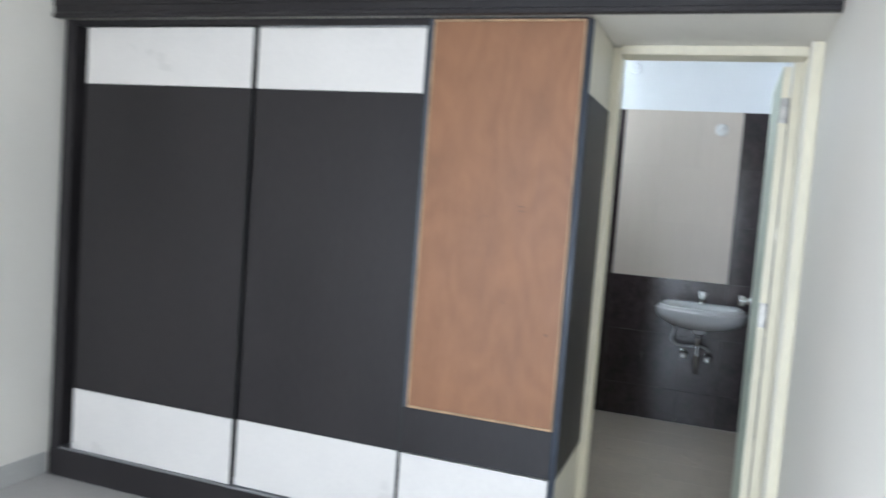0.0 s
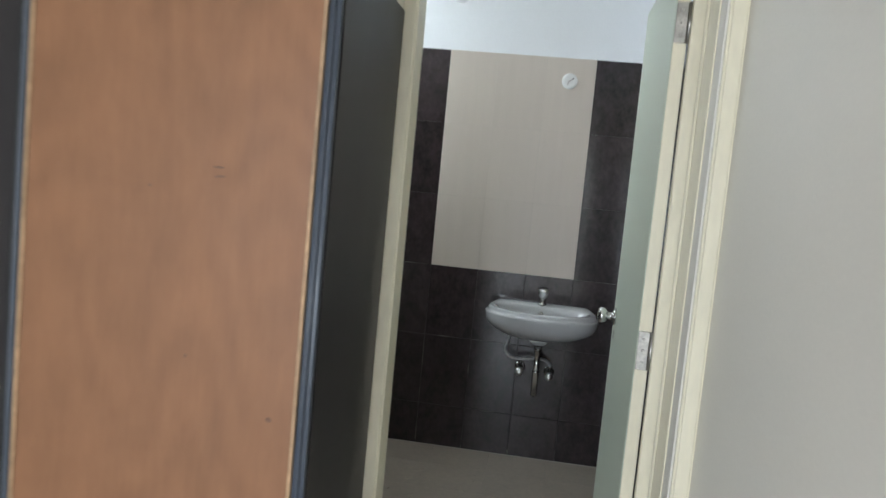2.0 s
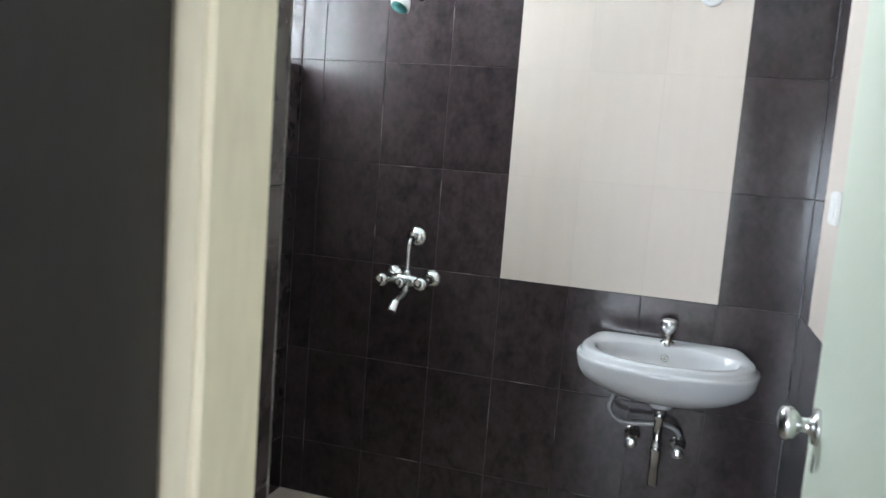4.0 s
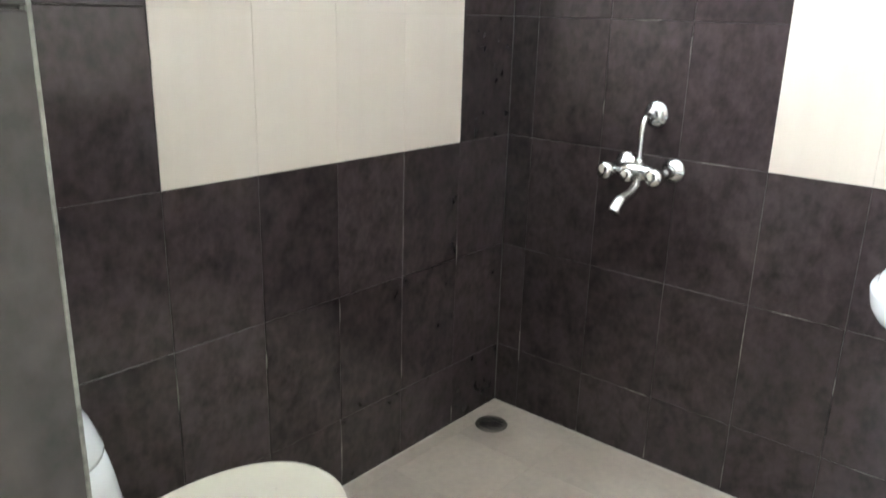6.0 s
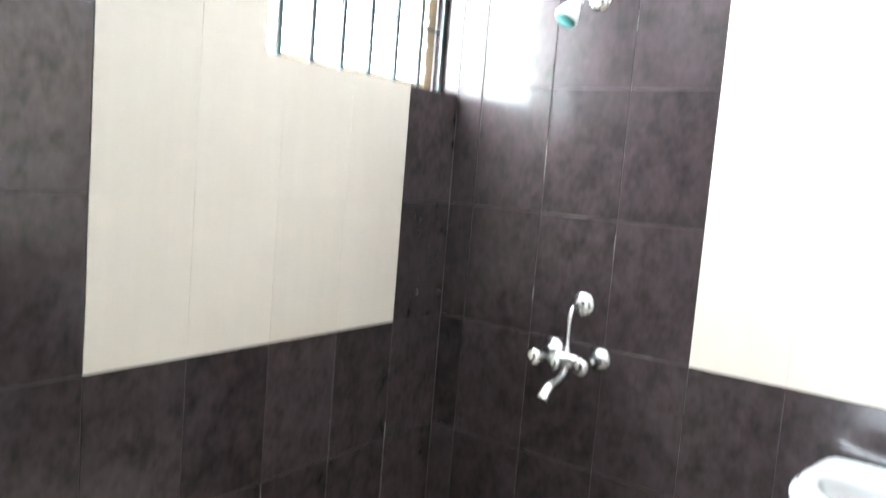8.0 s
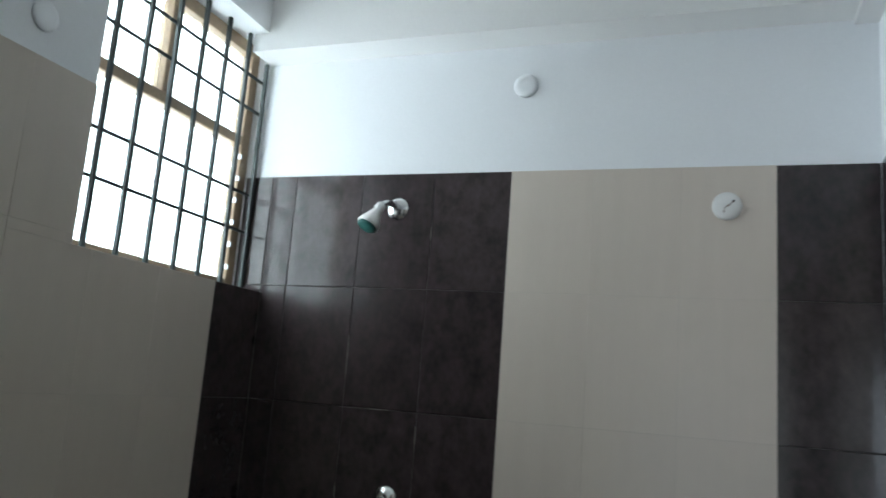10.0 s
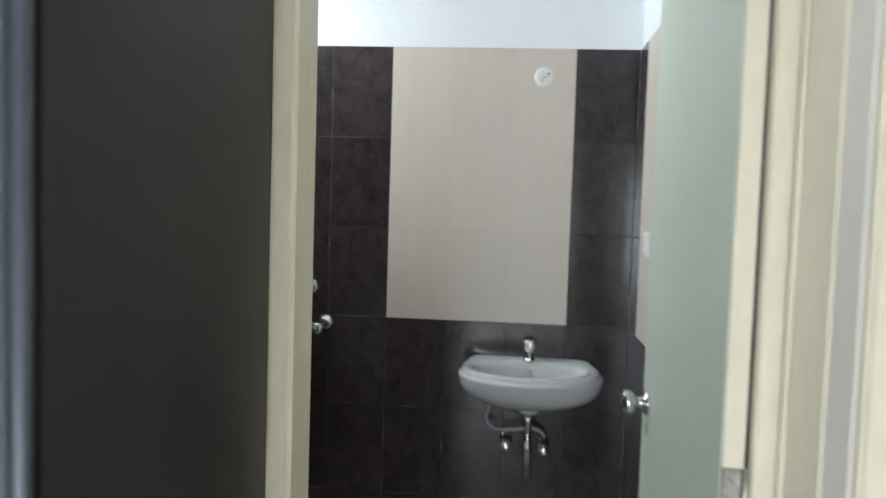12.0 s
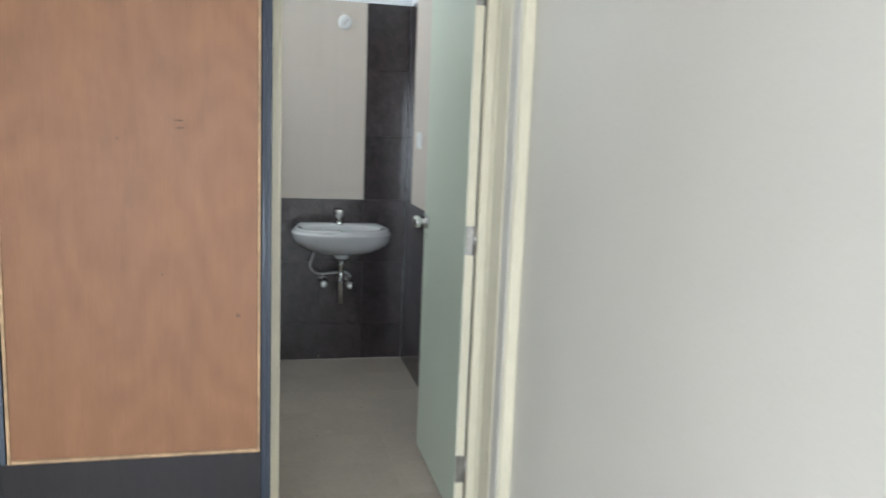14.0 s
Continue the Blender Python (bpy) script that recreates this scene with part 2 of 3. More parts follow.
structure("floor_1", box((LX - 0.15, -1.65, -0.12), (RX + 0.15, 3.53, 0)), M_RFLOOR, "pale grey polished bedroom floor tiles", "floor")
bath_floor = structure("floor_2", box((BX0 - 0.2, 3.53, -0.12), (BX1 + 0.2, BY1 + 0.2, -0.0012)), M_JOINT, "dusty beige bathroom floor tiles", "floor")
structure("ceiling_1", box((LX - 0.15, -1.65, RC), (RX + 0.15, 3.62, RC + 0.12)), M_CEIL, "plain white bedroom ceiling", "ceiling")
structure("wall_east", box((RX, -1.5, 0), (RX + 0.15, 3.60, RC)), M_ROOM, "smooth cream painted bedroom wall", "wall")
structure("wall_west", box((LX - 0.15, -1.5, 0), (LX, 3.47, RC)), M_ROOM, "smooth cream painted bedroom wall", "wall")
structure("wall_south", join_boxes([((LX - 0.15, -1.65, 0), (-1.9, -1.5, RC)), ((0.35, -1.65, 0), (RX + 0.15, -1.5, RC)),
                                    ((-1.9, -1.65, 2.2), (0.35, -1.5, RC))]),
          M_ROOM, "cream wall with a wide balcony opening", "wall")
structure("wall_partition", join_boxes([((LX, 3.47, 0), (-0.28, BY0 - T, RC)), ((-0.28, 3.47, 2.083), (RX, BY0 - T, RC)),
                                        ((0.528, 3.574, 0), (RX, BY0 - T, 2.083)), ((0.513, 3.423, 0), (RX, 3.574, 2.083)), ((0.502, 3.352, 0), (RX, 3.423, 2.083))]), M_ROOM, "cream wall around the bathroom doorway", "wall")
structure("soffit", box((LX, 2.905, 2.083), (RX, 3.47, RC)), M_ROOM, "cream plastered loft above wardrobe and doorway", "soffit")
fascia = structure("trim_1", bm_rings([[(x, y, z) for y, z in ((2.905, 2.076), (2.880, 2.076), (2.876, 2.080), (2.876, 2.094), (2.884, 2.098),
                                                             (2.884, 2.125), (2.878, 2.130), (2.878, 2.330), (2.905, 2.330))] for x in (LX + 0.004, RX - 0.006)]),
                   M_LAM, "dark brown laminated fascia above the wardrobe", "trim")
for f in fascia.data.polygons:
    f.use_smooth = False
structure("baseboard", box((LX, -1.5, 0), (LX + 0.012, 2.93, 0.10), 0.002), M_SKIRT, "grey skirting tile along the wall", "baseboard")
structure("trim_2", box((0.505, 3.330, 0), (RX, 3.352, 2.080), 0.006, 3), M_FRAME, "pale yellow painted wooden casing strip", "trim")

# ---- structure: bathroom shell ----
WY0, WY1, WZ0, WZ1 = 4.81, BY1, 1.70, 2.575      # window opening
bw = structure("wall_bath_west", join_boxes([((BX0 - 0.16, BY0, 0), (BX0 - T, WY0, BC + .2)), ((BX0 - 0.16, WY0, 0), (BX0 - T, WY1, WZ0)),
                                             ((BX0 - 0.16, WY0, WZ1), (BX0 - T, WY1, BC + .2)), ((BX0 - 0.16, WY1, 0), (BX0 - T, BY1 + T, WZ0))]),
               M_WHITE, "white painted bathroom wall above dark and beige tiles", "wall")
bn = structure("wall_bath_north", box((BX0 - 0.16, BY1 + T, 0), (BX1 + T, BY1 + 0.16, BC + .2)), M_WHITE, "white painted bathroom wall above dark and beige tiles", "wall")
be = structure("wall_bath_east", box((BX1 + T, BY0 - T, 0), (BX1 + 0.16, BY1 + 0.16, BC + .2)), M_WHITE, "white painted bathroom wall above dark and beige tiles", "wall")
bs = structure("wall_bath_south", box((BX0 - T, BY0 - T - 0.002, 2.11), (BX1 + T, BY0 - 0.001, BC + .2)), M_WHITE, "white painted wall over the doorway", "wall")
structure("ceiling_2", join_boxes([((BX0 - 0.16, BY0 - T, BC), (BX1 - 0.055, BY1 + T, BC + 0.12)), ((BX1 - 0.055, BY0 - T, 2.50), (BX1 + T, BY1 + T, BC + 0.12)),
                                    ((BX0 - 0.065, 5.506, 2.512), (BX1 - 0.056, BY1 + T - 0.0005, BC + 0.01))]),
          M_CEIL, "white bathroom ceiling with low plastered beams", "ceiling")
structure("ground", box((-60, -60, -3.2), (60, 60, -3.0)), M_EARTH, "dry bare ground below the building", "ground")

# ---- door frame and door ----
frame_thing = tagged(thing("door_frame", (0.13, 3.53, 0), "pale yellow painted wooden door frame", "door frame"), kind="structure")
part("jamb", box((-0.275, 3.468, 0), (-0.191, 3.577, 2.082), 0.007, 3), M_FRAME, frame_thing)
part("jamb", box((0.499, 3.4235, 0), (0.5125, 3.572, 2.082), 0.003, 2), M_FRAME, frame_thing)
part("hinge_stile", box((0.4655, 3.5725, 0), (0.526, 3.600, 2.082), 0.003, 2), M_FRAME, frame_thing)
part("head", box((-0.191, 3.43, 2.046), (0.500, 3.572, 2.082), 0.004, 2), M_FRAME, frame_thing)
part("stop_bead", box((0.492, 3.545, 0), (0.500, 3.557, 2.042), 0.002), M_FRAME, frame_thing)

door = tagged(thing("door_1", (0.445, 3.62, 0), "pale green flush bathroom door standing open", "door"), kind="structure")
part("leaf", box((0.428, 3.606, 0.012), (0.463, 4.29, 2.035), 0.002), M_DOOR, door)
for z0, z1 in ((0.012, 0.155), (0.255, 0.984), (1.084, 1.812), (1.912, 2.035)):
    part("lipping", box((0.430, 3.602, z0), (0.462, 3.607, z1), 0.001), M_FRAME, door, "pale yellow painted door edge")
for z in (0.205, 1.034, 1.862):
    hinge = part("hinge", box((0.430, 3.600, z - 0.05), (0.458, 3.606, z + 0.05), 0.001), M_STEEL, door, "worn steel butt hinge")
    part("knuckle", bm_lathe([(0, 0.0), (0, 0.006), (0.1, 0.006), (0.1, 0.0)], (0.464, 3.601, z - 0.05), (0, 0, 1), 10), M_STEEL, hinge)
    for dz in (-0.03, 0.0, 0.03):
        part("screw", bm_lathe([(0, 0.004), (0.0015, 0.003)], (0.444, 3.600, z + dz), (0, -1, 0), 8), M_STEEL, hinge)
knob = part("door_knob", bm_lathe([(0, 0.0), (0, 0.030), (0.006, 0.029), (0.009, 0.014), (0.026, 0.011), (0.030, 0.018), (0.036, 0.025),
                                   (0.046, 0.0275), (0.054, 0.025), (0.058, 0.018), (0.059, 0)], (0.428, 4.229, 1.02), (-1, 0, 0)), M_CHROME, door, "round satin steel door knob")
part("keyhole", box((0.4265, 4.222, 0.945), (0.428, 4.236, 0.975), 0.001), M_STEEL, door)

# ---- wardrobe ----
ward = thing("wardrobe", (-1.4, 3.2, 0), "dark brown and white sliding wardrobe, one door unfinished plywood", "wardrobe")
part("plinth", box((-2.572, 2.925, 0), (-0.225, 3.46, 0.128), 0.002), M_LAM, ward)
part("side_panel", box((-2.572, 2.928, 0.128), (-2.515, 3.46, 2.078), 0.002), M_LAM, ward)
part("top_rail", box((-2.515, 2.940, 2.052), (-0.245, 3.46, 2.078), 0.001), M_LAM, ward)
# back board coloured black for the dark inside of the open gap
part("back_panel", box((-2.515, 3.44, 0.128), (-0.245, 3.46, 2.052)), M_BLACK, ward)
part("track", box((-2.515, 2.930, 0.128), (-0.832, 3.02, 0.138), 0.001), M_ALU, ward, "aluminium sliding track")
part("track", box((-1.575, 2.948, 2.046), (-0.842, 3.02, 2.0515), 0.0005), M_ALU, ward, "aluminium sliding track")


def shutter(x0, x1, y0, parent):
    s = part("sliding_door", box((x0, y0, 0.424), (x1, y0 + 0.018, 1.798), 0.001), M_LAM, parent)
    part("top_panel", box((x0, y0 - 0.0005, 1.7995), (x1, y0 + 0.018, 2.043), 0.001), M_LAMW, s, "white laminate upper band")
    part("bottom_panel", box((x0, y0 - 0.0005, 0.142), (x1, y0 + 0.018, 0.4225), 0.001), M_LAMW, s, "white laminate lower band")
    # black strip in place of the shaded gap beside the sliding door
    part("edge_strip", box((x1, y0 - 0.001, 0.142), (x1 + 0.006, y0 + 0.019, 2.043), 0.001), M_BLACK, s)


shutter(-2.445, -1.592, 2.932, ward)
shutter(-1.574, -0.845, 2.944, ward)
# black board fills the shaded gap left of the plywood column
part("divider", box((-0.838, 2.936, 0.128), (-0.829, 3.44, 2.052), 0.001), M_BLACK, ward)
column = part("column_front", box((-0.828, 2.932, 0.430), (-0.246, 2.95, 0.604), 0.001), M_LAM, ward)
part("lower_front", box((-0.826, 2.932, 0.142), (-0.249, 2.95, 0.424), 0.001), M_LAMW, ward, "white laminate lower band")
ply = part("plywood_door", box((-0.806, 2.934, 0.614), (-0.255, 2.95, 2.062), 0.001), M_PLY, ward, "bare unlaminated plywood door")
for lo, hi in (((-0.814, 2.930, 0.605), (-0.806, 2.95, 2.070)), ((-0.255, 2.930, 0.605), (-0.248, 2.95, 2.070)),
               ((-0.806, 2.930, 0.605), (-0.255, 2.95, 0.614)), ((-0.806, 2.930, 2.062), (-0.255, 2.95, 2.070))):
    part("edge_bead", box(lo, hi, 0.0015), M_PLYE, ply, "pale raw timber edge bead")
part("channel", box((-0.828, 2.930, 0.605), (-0.817, 2.95, 2.072), 0.001), M_EDGE, ward, "thin slate grey edge channel")
# bluish colour here stands for window light reflected by the rounded corner
part("corner_stile", box((-0.246, 2.926, 0.128), (-0.224, 2.955, 2.078), 0.009, 4), M_EDGE, ward, "dark corner edge band, sky reflection in its blue colour").data.shade_smooth()
part("side_band", box((-0.232, 2.955, 0.428), (-0.223, 3.462, 1.817), 0.001), M_LAM, ward)
# both side panels carry their shadow as a cream tint
part("side_top", box((-0.233, 2.955, 1.8175), (-0.225, 3.462, 2.080), 0.001), M_SIDE, ward, "white upper side panel, shadow in its cream colour")
part("side_bottom", box((-0.233, 2.955, 0.129), (-0.225, 3.462, 0.4275), 0.001), M_SIDE, ward, "white lower side panel, shadow in its cream colour")
for x, z, w, h in ((-0.430, 1.404, 0.011, 0.0022), (-0.424, 1.388, 0.008, 0.0025), (-0.433, 1.386, 0.003, 0.002), (-0.30, 0.95, 0.006, 0.005),
                   (-0.47, 1.05, 0.002, 0.004), (-0.58, 1.86, 0.0015, 0.02), (-0.56, 1.36, 0.003, 0.003)):
    part("knot", bm_rings([[(x + s * w * math.cos(a * math.pi / 5), y, z + s * h * math.sin(a * math.pi / 5)) for a in range(10)] for s, y in ((1.0, 2.9339), (0.4, 2.9332))], (False, True)), M_KNOT, ply)

# ---- bathroom things ----


def basin():
    cx, cy, top = 0.188, 5.42, 0.838
    t = thing("wash_basin", (cx, 5.61, 0.6), "white ceramic wall-hung wash basin with chrome waste", "wash basin")
    n = 64

    def ring(sx, front, back, z, e=2.3, rear=16.0):
        pts = []
        for k in range(n):
            a = 2 * math.pi * k / n
            c, s = math.cos(a), math.sin(a)
            ex = e if s < 0 else rear
            sy = front if s < 0 else back
            r = (abs(c) ** ex + abs(s) ** ex) ** (-1 / ex)
            y = cy + sy * r * s
            x = cx + sx * r * c * (1 - 0.11 * max(0, (y - cy - 0.02) / 0.18))
            pts.append((x, y, z))
        return pts

    W, F, B = 0.280, 0.227, 0.203
    body = bm_rings([ring(0.06, 0.06, 0.06, top - 0.152), ring(0.130, 0.103, 0.17, top - 0.147), ring(0.188, 0.150, 0.200, top - 0.132),
                     ring(0.234, 0.189, B, top - 0.109), ring(0.264, 0.214, B, top - 0.086), ring(W - 0.005, F - 0.005, B, top - 0.064), ring(W - 0.002, F - 0.002, B, top - 0.046),
                     ring(W, F, B, top - 0.033), ring(W, F, B, top - 0.027), ring(W - 0.003, F - 0.003, B - 0.001, top - 0.0225),
                     ring(W - 0.011, F - 0.011, B - 0.001, top - 0.0205), ring(W - 0.0135, F - 0.0135, B - 0.001, top - 0.0185), ring(W - 0.0145, F - 0.0145, B - 0.002, top - 0.008),
                     ring(W - 0.018, F - 0.018, B - 0.003, top - 0.003), ring(W - 0.025, F - 0.025, B - 0.006, top - 0.0005), ring(W - 0.034, F - 0.033, B - 0.012, top),
                     ring(W - 0.052, F - 0.050, 0.106, top - 0.003, 2.1, 2.3), ring(W - 0.060, F - 0.057, 0.099, top - 0.009, 2.1, 2.3),
                     ring(W - 0.068, F - 0.064, 0.092, top - 0.030, 2.1, 2.3), ring(W - 0.086, F - 0.080, 0.078, top - 0.068, 2.1, 2.2), ring(W - 0.125, F - 0.112, 0.058, top - 0.100, 2.1, 2.2),
                     ring(0.07, 0.06, 0.04, top - 0.124, 2.0, 2.0), ring(0.022, 0.022, 0.022, top - 0.128, 2.0, 2.0)])
    part("bowl", body, M_CERAM, t)
    part("outlet_boss", bm_lathe([(0, 0.05), (0.016, 0.045), (0.030, 0.036), (0.034, 0.0)], (cx, cy, top - 0.151), (0, 0, -1)), M_CERAM, t)
    part("overflow_ring", bm_lathe([(0, 0.013), (0.004, 0.012), (0.005, 0.007), (0.001, 0.005), (0.001, 0)], (cx - 0.005, cy + 0.0865, top - 0.042), (0, -1, 0.25)), M_CHROME, t, "chrome overflow ring")
    part("maker_mark", box((cx - 0.020, cy + 0.068, top - 0.0750), (cx + 0.012, cy + 0.0738, top - 0.0735)), M_IRON, t, "small dark illegible printed mark")
    part("waste", bm_lathe([(0, 0.0), (0, 0.022), (0.003, 0.021), (0.003, 0.0)], (cx, cy, top - 0.128), (0, 0, 1)), M_CHROME, t)
    part("waste_pipe", bm_lathe([(0, 0), (0, 0.019), (0.03, 0.019), (0.032, 0.015), (0.115, 0.015), (0.117, 0.019), (0.135, 0.019), (0.137, 0.0165),
                                 (0.250, 0.0165), (0.250, 0.014), (0.22, 0.013)], (cx, cy, top - 0.192), (0, 0, -1)), M_CHROME, t, "chrome waste pipe")
    tap = part("pillar_tap", bm_lathe([(0, 0), (0, 0.024), (0.006, 0.023), (0.010, 0.017), (0.026, 0.016), (0.032, 0.012), (0.036, 0.012)], (cx - 0.002, 5.56, top - 0.003), (0, 0, 1)), M_CHROME, t, "chrome pillar tap")
    part("tap_spout", bm_tube([(cx - 0.002, 5.555, top + 0.014), (cx - 0.002, 5.525, top + 0.020), (cx - 0.002, 5.495, top + 0.013), (cx - 0.002, 5.487, top + 0.002)], (0.012, 0.010)), M_CHROME, tap)
    part("tap_handle", bm_lathe([(0, 0), (0, 0.012), (0.006, 0.017), (0.022, 0.025), (0.040, 0.027), (0.047, 0.024), (0.050, 0.014), (0.050, 0)], (cx - 0.002, 5.558, top + 0.031), (0, 0, 1), 8), M_SATIN, tap)


basin()


def angle_valve(x, z):
    t = thing("angle_valve", (x, BY1, z), "small chrome angle valve on dark tiles under the basin", "angle valve", "valves under the basin")
    part("flange", bm_lathe([(0, 0), (0, 0.028), (0.003, 0.027), (0.010, 0.013), (0.010, 0)], (x, BY1, z), (0, -1, 0)), M_CHROME, t)
    part("stem", bm_lathe([(0, 0.010), (0.05, 0.010), (0.052, 0.013), (0.06, 0.013)], (x, BY1 - 0.008, z), (0, -1, 0)), M_CHROME, t)
    part("outlet", bm_lathe([(0, 0.009), (0.03, 0.009), (0.03, 0.011), (0.042, 0.011)], (x, BY1 - 0.045, z), (0, 0, 1), 16), M_CHROME, t)
    part("handle", bm_lathe([(0, 0), (0, 0.014), (0.004, 0.020), (0.020, 0.021), (0.026, 0.015), (0.026, 0)], (x, BY1 - 0.066, z - 0.004), (0, -1, -0.15), 10), M_SATIN, t)


angle_valve(0.104, 0.488)
angle_valve(0.258, 0.478)
hose = tagged(part("supply_hose", bm_tube([(0.05, 5.545, 0.70), (0.03, 5.545, 0.63), (0.022, 5.545, 0.585), (0.06, 5.55, 0.548), (0.14, 5.56, 0.548), (0.21, 5.57, 0.553),
                                           (0.25, 5.577, 0.535), (0.262, 5.58, 0.508)], 0.008), M_HOSE), "grey braided flexible hose looped under the basin", "hose")


def mixer():
    t = thing("wall_mixer", (-0.75, BY1, 0.939), "chrome wall-mounted shower mixer tap with spout", "mixer tap")
    for x in (-0.827, -0.677):
        part("flange", bm_lathe([(0, 0), (0, 0.036), (0.004, 0.035), (0.016, 0.020), (0.022, 0.014), (0.04, 0.014)], (x, BY1, 0.941), (0, -1, 0)), M_CHROME, t)
        part("inlet", bm_tube([(x, BY1 - 0.03, 0.941), (x, BY1 - 0.055, 0.941), (x + (0.02 if x < -0.75 else -0.02), BY1 - 0.075, 0.939)], 0.014), M_CHROME, t)
        part("handle", bm_lathe([(0, 0), (0, 0.015), (0.012, 0.015), (0.018, 0.022), (0.034, 0.027), (0.048, 0.026), (0.057, 0.017), (0.057, 0)],
                                (x, BY1 - 0.075, 0.937), (-0.1, -1, -0.05), 10), M_CHROME, t)
    part("body", bm_lathe([(0, 0), (0, 0.017), (0.03, 0.017), (0.034, 0.021), (0.06, 0.024), (0.095, 0.024), (0.122, 0.021), (0.126, 0.017), (0.156, 0.017), (0.156, 0)],
                          (-0.830, BY1 - 0.078, 0.937), (1, 0, 0)), M_CHROME, t)
    part("diverter", bm_lathe([(0, 0), (0, 0.013), (0.02, 0.014), (0.026, 0.019), (0.040, 0.019), (0.044, 0.012), (0.044, 0)], (-0.752, BY1 - 0.098, 0.934), (-0.1, -1, 0), 10), M_CHROME, t)
    part("spout", bm_tube([(-0.747, BY1 - 0.08, 0.919), (-0.748, BY1 - 0.085, 0.894), (-0.752, BY1 - 0.115, 0.874), (-0.757, BY1 - 0.155, 0.862), (-0.760, BY1 - 0.178, 0.834)], (0.013, 0.020)), M_CHROME, t)
    part("riser", bm_tube([(-0.747, BY1 - 0.08, 0.954), (-0.747, BY1 - 0.08, 1.009), (-0.747, BY1 - 0.078, 1.064), (-0.747, BY1 - 0.060, 1.089), (-0.747, BY1 - 0.015, 1.093)], 0.0085), M_CHROME, t)
    part("riser_nut", bm_lathe([(0, 0), (0, 0.014), (0.018, 0.014), (0.018, 0)], (-0.747, BY1 - 0.08, 0.957), (0, 0, 1), 6), M_CHROME, t)
    part("riser_flange", bm_lathe([(0, 0), (0, 0.038), (0.004, 0.037), (0.016, 0.020), (0.020, 0.011), (0.020, 0)], (-0.747, BY1, 1.093), (0, -1, 0)), M_CHROME, t)


mixer()

sh = thing("shower_head", (-0.787, BY1, 1.984), "chrome shower head with teal spray face", "shower head")
part("flange", bm_lathe([(0, 0), (0, 0.038), (0.004, 0.037), (0.014, 0.020), (0.016, 0.010), (0.016, 0)], (-0.787, BY1, 1.984), (0, -1, 0)), M_CHROME, sh)
part("arm", bm_tube([(-0.787, BY1 - 0.01, 1.984), (-0.795, BY1 - 0.055, 1.990), (-0.806, BY1 - 0.088, 1.974)], 0.0095), M_CHROME, sh)
HEAD, AIM = Vector((-0.806, BY1 - 0.086, 1.976)), Vector((-0.28, -0.42, -0.86)).normalized()
part("head", bm_lathe([(0, 0), (0, 0.013), (0.016, 0.016), (0.022, 0.013), (0.040, 0.019), (0.072, 0.033), (0.084, 0.035), (0.086, 0.032), (0.086, 0)], HEAD, AIM), M_PLAST, sh)
part("spray_face", bm_lathe([(0, 0.032), (0.006, 0.031), (0.010, 0.025), (0.010, 0)], HEAD + 0.086 * AIM, AIM), M_TEAL, sh, "teal spray face")

cock = thing("stop_cock", (BX0, 4.289, 1.779), "chrome concealed stop cock on dark tiles", "stop cock")
part("flange", bm_lathe([(0, 0), (0, 0.034), (0.004, 0.033), (0.014, 0.018), (0.016, 0.012), (0.03, 0.012)], (BX0, 4.289, 1.779), (1, 0, 0)), M_CHROME, cock)
part("handle", bm_lathe([(0, 0), (0, 0.013), (0.012, 0.014), (0.018, 0.022), (0.038, 0.024), (0.044, 0.016), (0.044, 0)], (BX0 + 0.028, 4.289, 1.779), (1, 0, 0), 10), M_CHROME, cock)


def plate(name, at, axis, r, label, group="", material=M_PLAST):
    t = thing(name, at, label, "cover plate", group)
    part("disc", bm_lathe([(0, 0), (0, r), (0.004, r), (0.008, r - 0.004), (0.009, r * 0.6), (0.009, 0)], at, axis, 32), material, t)
    return t


pl = plate("cover_plate", (0.205, BY1, 1.984), (0, -1, 0), 0.040, "white round junction cover plate with pen marks", "round covers")
part("pen_mark", bm_tube([(0.222, BY1 - 0.0095, 1.996), (0.210, BY1 - 0.0095, 1.985), (0.200, BY1 - 0.0095, 1.980), (0.196, BY1 - 0.0095, 1.962)], 0.0012, 5, 3), M_KNOT, pl)
part("screw", bm_lathe([(0, 0.004), (0.0015, 0.004), (0.0015, 0)], (0.222, BY1 - 0.0085, 1.997), (0, -1, 0), 8), M_IRON, pl)
plate("cover_plate", (-0.389, BY1 + T, 2.378), (0, -1, 0), 0.038, "white round junction cover plate on white wall", "round covers", M_WHITE)
plate("cover_plate", (BX0 - T, 4.633, 2.195), (1, 0, 0), 0.036, "white round junction cover plate on white wall", "round covers", M_WHITE)

so = thing("socket_plate", (BX0 - T, 4.32, 2.19), "white electrical socket plate high on the wall", "socket")
part("face_plate", box((BX0 - T, 4.26, 2.145), (BX0 + 0.006, 4.37, 2.235), 0.004, 2), M_PLAST, so)
# pin holes are flat dark discs, the shade inside them put into colour
for y, z, r in ((4.315, 2.205, 0.006), (4.300, 2.175, 0.0045), (4.330, 2.175, 0.0045)):
    part("pin_hole", bm_lathe([(0, r), (0.001, r), (0.001, 0)], (BX0 + 0.006, y, z), (1, 0, 0), 10), M_IRON, so)
sw = thing("switch_plate", (BX1, 5.22, 1.34), "white plastic switch plate on beige tiles", "switch")
part("face_plate", box((BX1 - 0.014, 5.165, 1.295), (BX1, 5.275, 1.385), 0.004, 2), M_PLAST, sw)
part("rocker", box((BX1 - 0.019, 5.200, 1.315), (BX1 - 0.013, 5.240, 1.365), 0.002), M_PLAST, sw)
